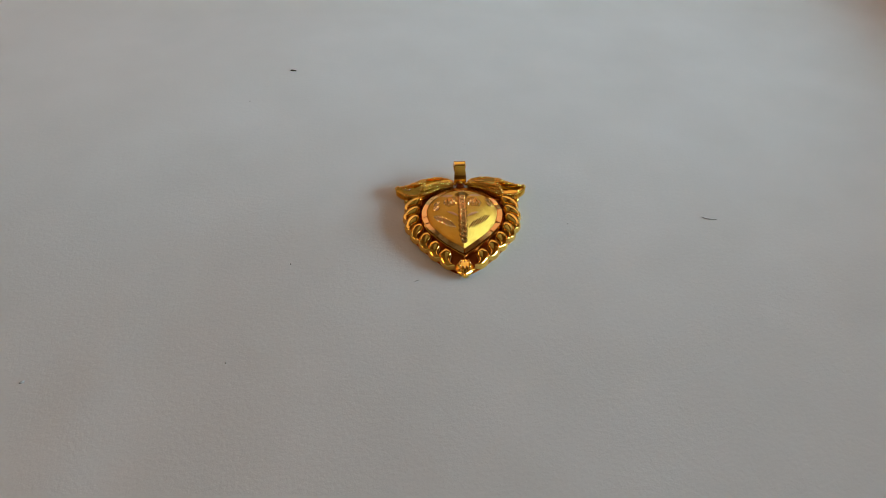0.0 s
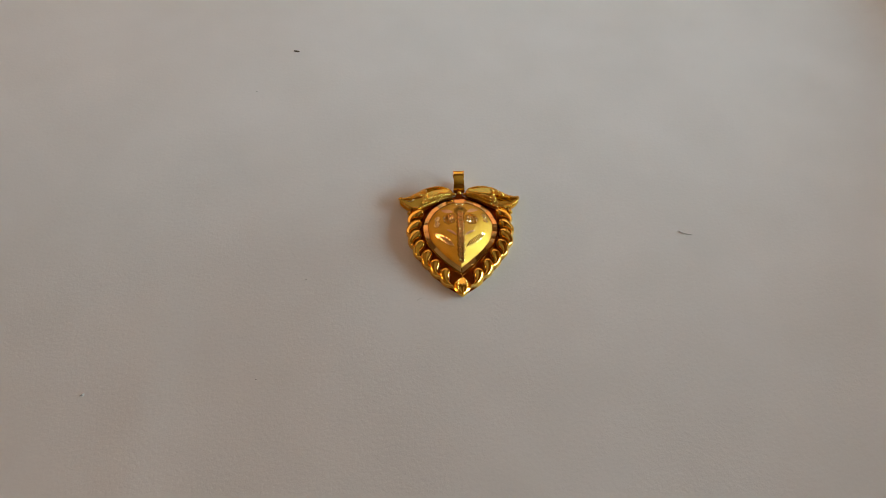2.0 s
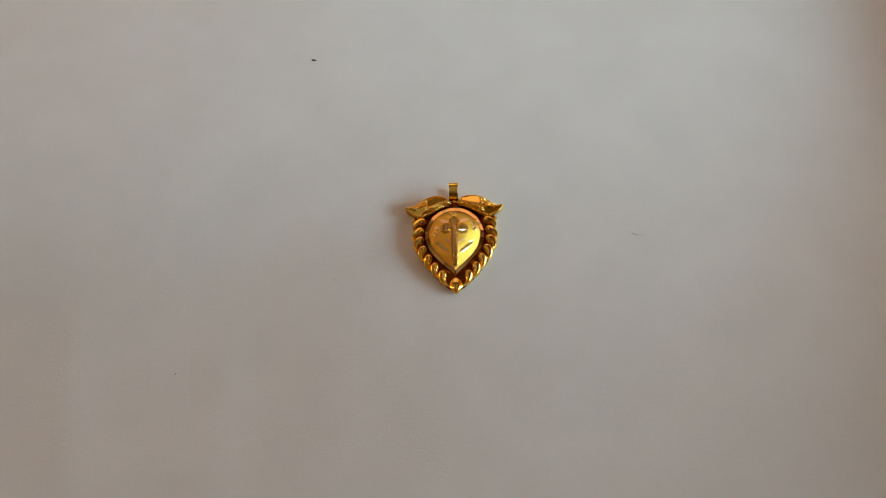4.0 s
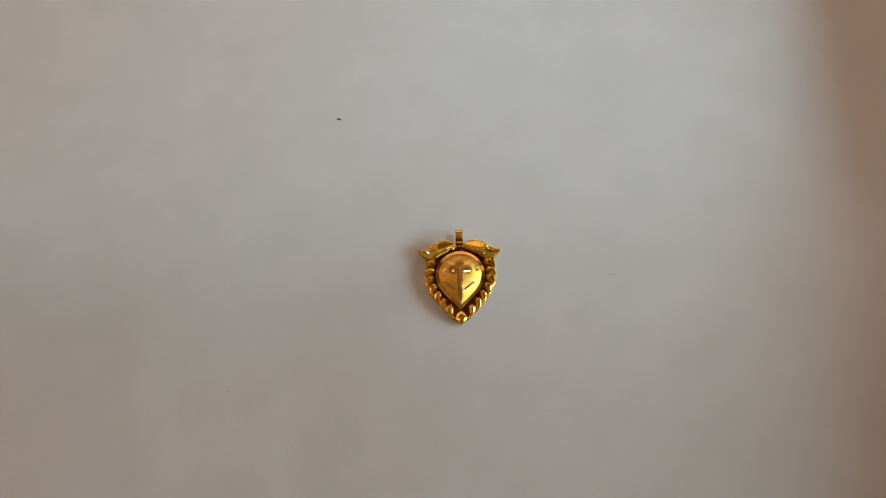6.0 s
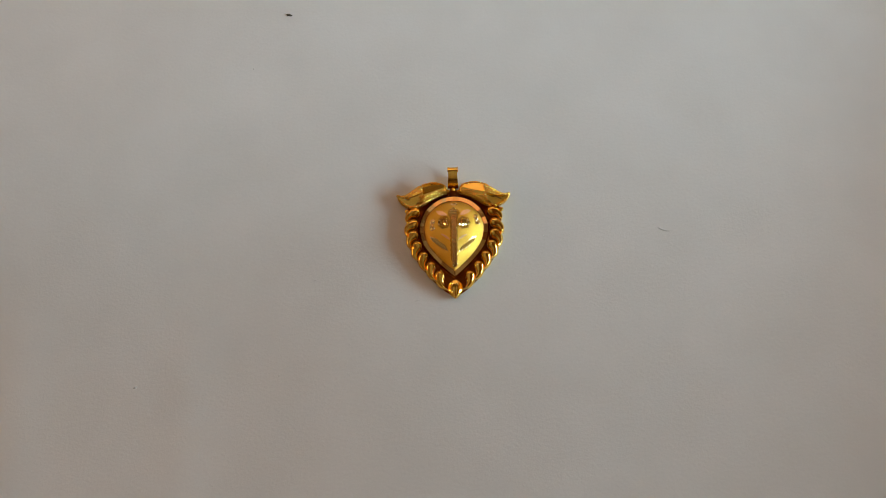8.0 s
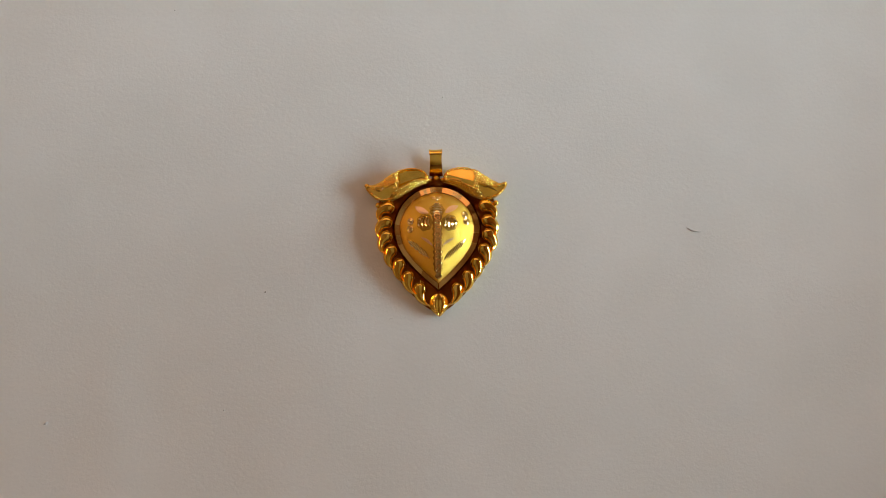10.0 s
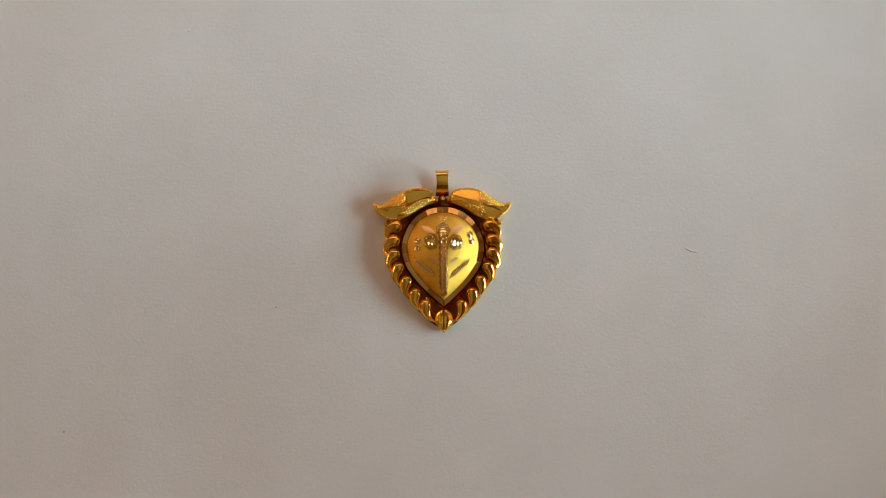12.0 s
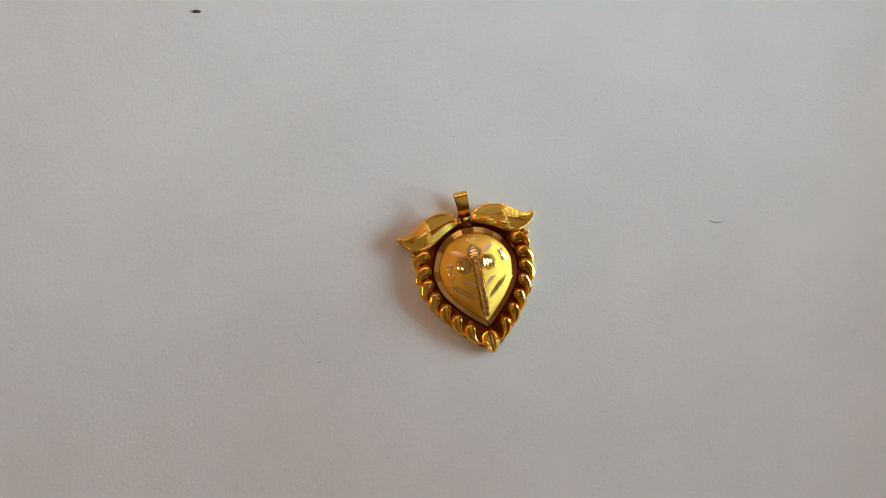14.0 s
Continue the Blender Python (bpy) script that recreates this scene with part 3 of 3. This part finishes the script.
def wing(side):
    planes = []
    for corners, (gx, gy) in zip(FACETS, SLOPES[side]):
        rim = [wing_point(u, v, side) for u, v in corners]
        middle = sum(rim, Vector()) / 4
        planes.append((gx, gy, min(p.z - gx * (p.x - middle.x) - gy * (p.y - middle.y) for p in rim) + 0.14, middle))

    def place(u, v):
        p = wing_point(u, v, side)
        for corners, (gx, gy, g, middle) in zip(FACETS, planes):
            if inside(corners, u, v):
                p.z = g + gx * (p.x - middle.x) + gy * (p.y - middle.y)
                if corners is FACETS[0]:
                    # A ridge crosses the inner facet; below it the cut falls away.
                    p.z += 0.42 * min(0.0, p.y - middle.y + 0.3 * side * (p.x - middle.x) + 0.15)
        return tuple(p)

    ob = part("wing", matt_sides(crease(link("wing", *sheet(150, 70, place, 0.02), GOLD), 20)), pendant, "gold leaf wing with cut facets and granulation")
    edge = []
    for k in range(46):
        u = 0.03 + 0.95 * k / 45 + random.uniform(-0.006, 0.006)
        for curve, v in ((UPPER, 0.965), (LOWER, 0.035)):
            p = wing_point(u, v, side)
            edge.append((p.x, p.y, p.z + 0.10))
    part("bead_border", link("bead_border", *beads(edge, 0.26), GOLD, True), ob, "row of fine gold beads")
    grains = []
    for i in range(26):
        for j in range(10):
            u, v = 0.05 + 0.91 * (i + 0.5 * (j % 2)) / 26, 0.08 + 0.84 * j / 9
            near = [inside(c, u + du, v + dv) for c in FACETS for du, dv in ((0, 0), (0.012, 0), (-0.012, 0), (0, 0.03), (0, -0.03))]
            if not any(near) and 0.06 + 0.9 * abs(u - 0.5) ** 3 < v < 0.94 - 0.9 * abs(u - 0.5) ** 3:
                p = wing_point(u, v, side)
                grains.append((p.x + random.uniform(-0.04, 0.04), p.y + random.uniform(-0.04, 0.04), p.z + random.uniform(-0.02, 0.05)))
    part("granulation", link("granulation", *beads(grains, 0.30, 3, 8), GOLD, True), ob, "field of gold grains")
    # Engraved lines that fan out over the outer facet.
    gx, gy, g, middle = planes[1]
    for k in range(5):
        a = radians((60 if side < 0 else 200) + 24 * k)
        x, y = middle.x + 0.9 * math.cos(a), middle.y - 0.25 + 0.55 * math.sin(a)
        if side > 0:
            x, y = middle.x - 1.6 + 0.5 * k, middle.y + 0.55 - 0.22 * k
        part("vein_cut", boat_mesh("vein_cut", 1.5, 0.24, 0.05, GOLD_CUT if side < 0 else GOLD_GROOVE_SHADE, 0.13), ob,
             m=Matrix.Translation((x * MM, y * MM, (g + gx * (x - middle.x) + gy * (y - middle.y)) * MM)) @ Matrix.Rotation(a if side < 0 else radians(-35), 4, "Z"))
    # Fluted side wall.
    v, f = [], []
    for k in range(32):
        p, q = LOWER(0.05 + 0.9 * k / 32), LOWER(0.05 + 0.9 * (k + 0.6) / 32)
        t = (q - p).normalized()
        n = Vector((t.y, -t.x))
        m = (p + q) / 2 + n * 0.24
        b = len(v)
        v += [(side * c.x, c.y, z) for z in (0.15, 1.22) for c in (p, m, q)]
        f += [(b, b + 1, b + 4, b + 3), (b + 1, b + 2, b + 5, b + 4), (b + 3, b + 4, b + 5), (b, b + 2, b + 1)]
    part("fluting", link("fluting", v, f, GOLD), ob, "fluted gold edge")


wing(1)
wing(-1)

for x in (-11.35, 11.5):
    part("ball", ball(0.55, x, 5.4, 0.85, GOLD, "ball"), pendant)


# ---- the bail ----
def bail():
    loop = curve_points([(10.9, 1.2), (11.35, 2.3), (12.3, 3.4), (13.5, 4.0), (14.8, 4.05), (15.5, 3.5), (15.75, 2.4), (15.2, 1.2), (13.8, 0.75), (12.2, 0.7), (11.2, 0.85), (10.9, 1.2)], 5)
    v, f, n = [], [], len(loop) - 1
    for k in range(n):
        p, t = loop[k], (loop[(k + 1) % n] - loop[k - 1]).normalized()
        nrm = Vector((-t.y, t.x))
        half = 1.10 + 0.22 * abs((p.x - 13.3) / 2.4) ** 1.6
        if p.y < 1.25:
            half *= 0.9
        for off in (0.0, -0.32):
            q = p + nrm * off
            for i in range(7):
                w = -1 + i / 3
                lip = 0.10 * abs(w) ** 3 if off == 0.0 else 0.0
                r = q + nrm * lip
                v.append((w * half, r.x, r.y))
    for k in range(n):
        b, c = 14 * k, 14 * ((k + 1) % n)
        for i in range(6):
            f += [(b + i, b + i + 1, c + i + 1, c + i), (b + 7 + i, c + 7 + i, c + 8 + i, b + 8 + i)]
        f += [(b, c, c + 7, b + 7), (b + 6, b + 13, c + 13, c + 6)]
    return part("bail", crease(link("bail", v, f, GOLD), 50), pendant, "polished gold strap loop for a chain")


bail()


def neck():
    ob = part("neck", link("neck", *sheet(8, 8, lambda u, v: ((v - 0.5) * (2.2 - 0.9 * u), 9.0 + 2.2 * u, 1.1 + 0.5 * math.sin(math.pi * v)), 0.3), GOLD_RECESS_SHADE, True), pendant)
    part("ball", ball(0.5, 0.05, 10.35, 1.85, GOLD, "ball"), ob)
    for x in (-1.15, 1.15):
        part("ball", ball(0.36, x, 10.0, 1.75, GOLD, "ball"), ob)


neck()

# A stamped mark too small to read: plain bars.
for x in (-3.5, -3.2, -2.95):
    part("stamp_bar", box_mesh("stamp_bar", x, x + 0.13, -9.75, -9.3, 0.7, 0.8, GOLD, MM), pendant)


# ---- debris and one insect on the paper ----
def lump(x, y, length, width, turn, mat, name, label, category):
    bm = bmesh.new()
    bmesh.ops.create_icosphere(bm, subdivisions=2, radius=0.5)
    for p in bm.verts:
        p.co *= 1 + 0.35 * noise.noise(p.co * 3 + Vector((x, y, 0)))
        p.co = Vector((p.co.x * length, p.co.y * width, max(p.co.z, -0.3) * width * 0.7))
    low = min(p.co.z for p in bm.verts)
    for p in bm.verts:
        p.co = (p.co - Vector((0, 0, low))) * MM
    me = bpy.data.meshes.new(name)
    bm.to_mesh(me)
    bm.free()
    me.materials.append(mat)
    ob = tagged(new(name, me), label, category)
    ob.matrix_world = pose(x * MM, y * MM, (paper_height(x, y) - 0.01) * MM, 0, 0, turn)


def fibre(points, thick, name, label):
    pts = curve_points(points, 5)
    v, f, n = [], [], 5
    for k, p in enumerate(pts):
        t = (pts[min(k + 1, len(pts) - 1)] - pts[max(k - 1, 0)]).normalized()
        side = Vector((-t.y, t.x))
        r = thick * (0.35 + 0.65 * math.sin(math.pi * (k + 0.5) / len(pts)))
        z = paper_height(p.x, p.y) + thick * 0.8
        for i in range(n):
            a = 2 * math.pi * i / n
            q = p + side * (r * math.cos(a))
            v.append((q.x, q.y, z + r * math.sin(a)))
    for k in range(len(pts) - 1):
        f += [(k * n + i, k * n + (i + 1) % n, (k + 1) * n + (i + 1) % n, (k + 1) * n + i) for i in range(n)]
    f += [tuple(range(n)), tuple(range(len(v) - n, len(v)))]
    tagged(new(name, link(name, v, f, LINT, True)), label, "fibre")


fibre([(48.9, -0.1), (49.8, -0.7), (50.7, -0.95), (51.7, -1.05)], 0.11, "lint_fibre", "curved grey lint fibre lying on the paper")
fibre([(-9.6, -16.75), (-9.2, -16.4), (-8.7, -16.3)], 0.065, "lint_fibre", "tiny hooked grey fibre beside the pendant's point")
lump(-33.5, -10.8, 0.30, 0.26, 20, DARK, "dust_speck", "tiny dark dust speck on the paper", "speck")
lump(21.4, -1.4, 0.24, 0.2, 50, LINT, "dust_speck", "tiny dark dust speck on the paper", "speck")
# A walking insect, held still midway as a plain dark fleck.
lump(-42.5, 61.3, 1.7, 0.62, -12, DARK, "insect_fleck", "small oblong dark fleck standing in for a walking insect", "speck")
lump(-41.7, -33.2, 0.35, 0.3, 10, LINT, "dust_speck", "pale grey dust speck on the paper", "speck")
lump(-76.5, -35.1, 0.9, 0.5, 30, LINT, "dust_speck", "faint grey dust smudge on the paper", "speck")
lump(-51.0, 45.3, 0.3, 0.25, 40, LINT, "dust_speck", "pale grey dust speck on the paper", "speck")
lump(1.7, 27.1, 0.3, 0.25, 70, LINT, "dust_speck", "pale grey dust speck on the paper", "speck")
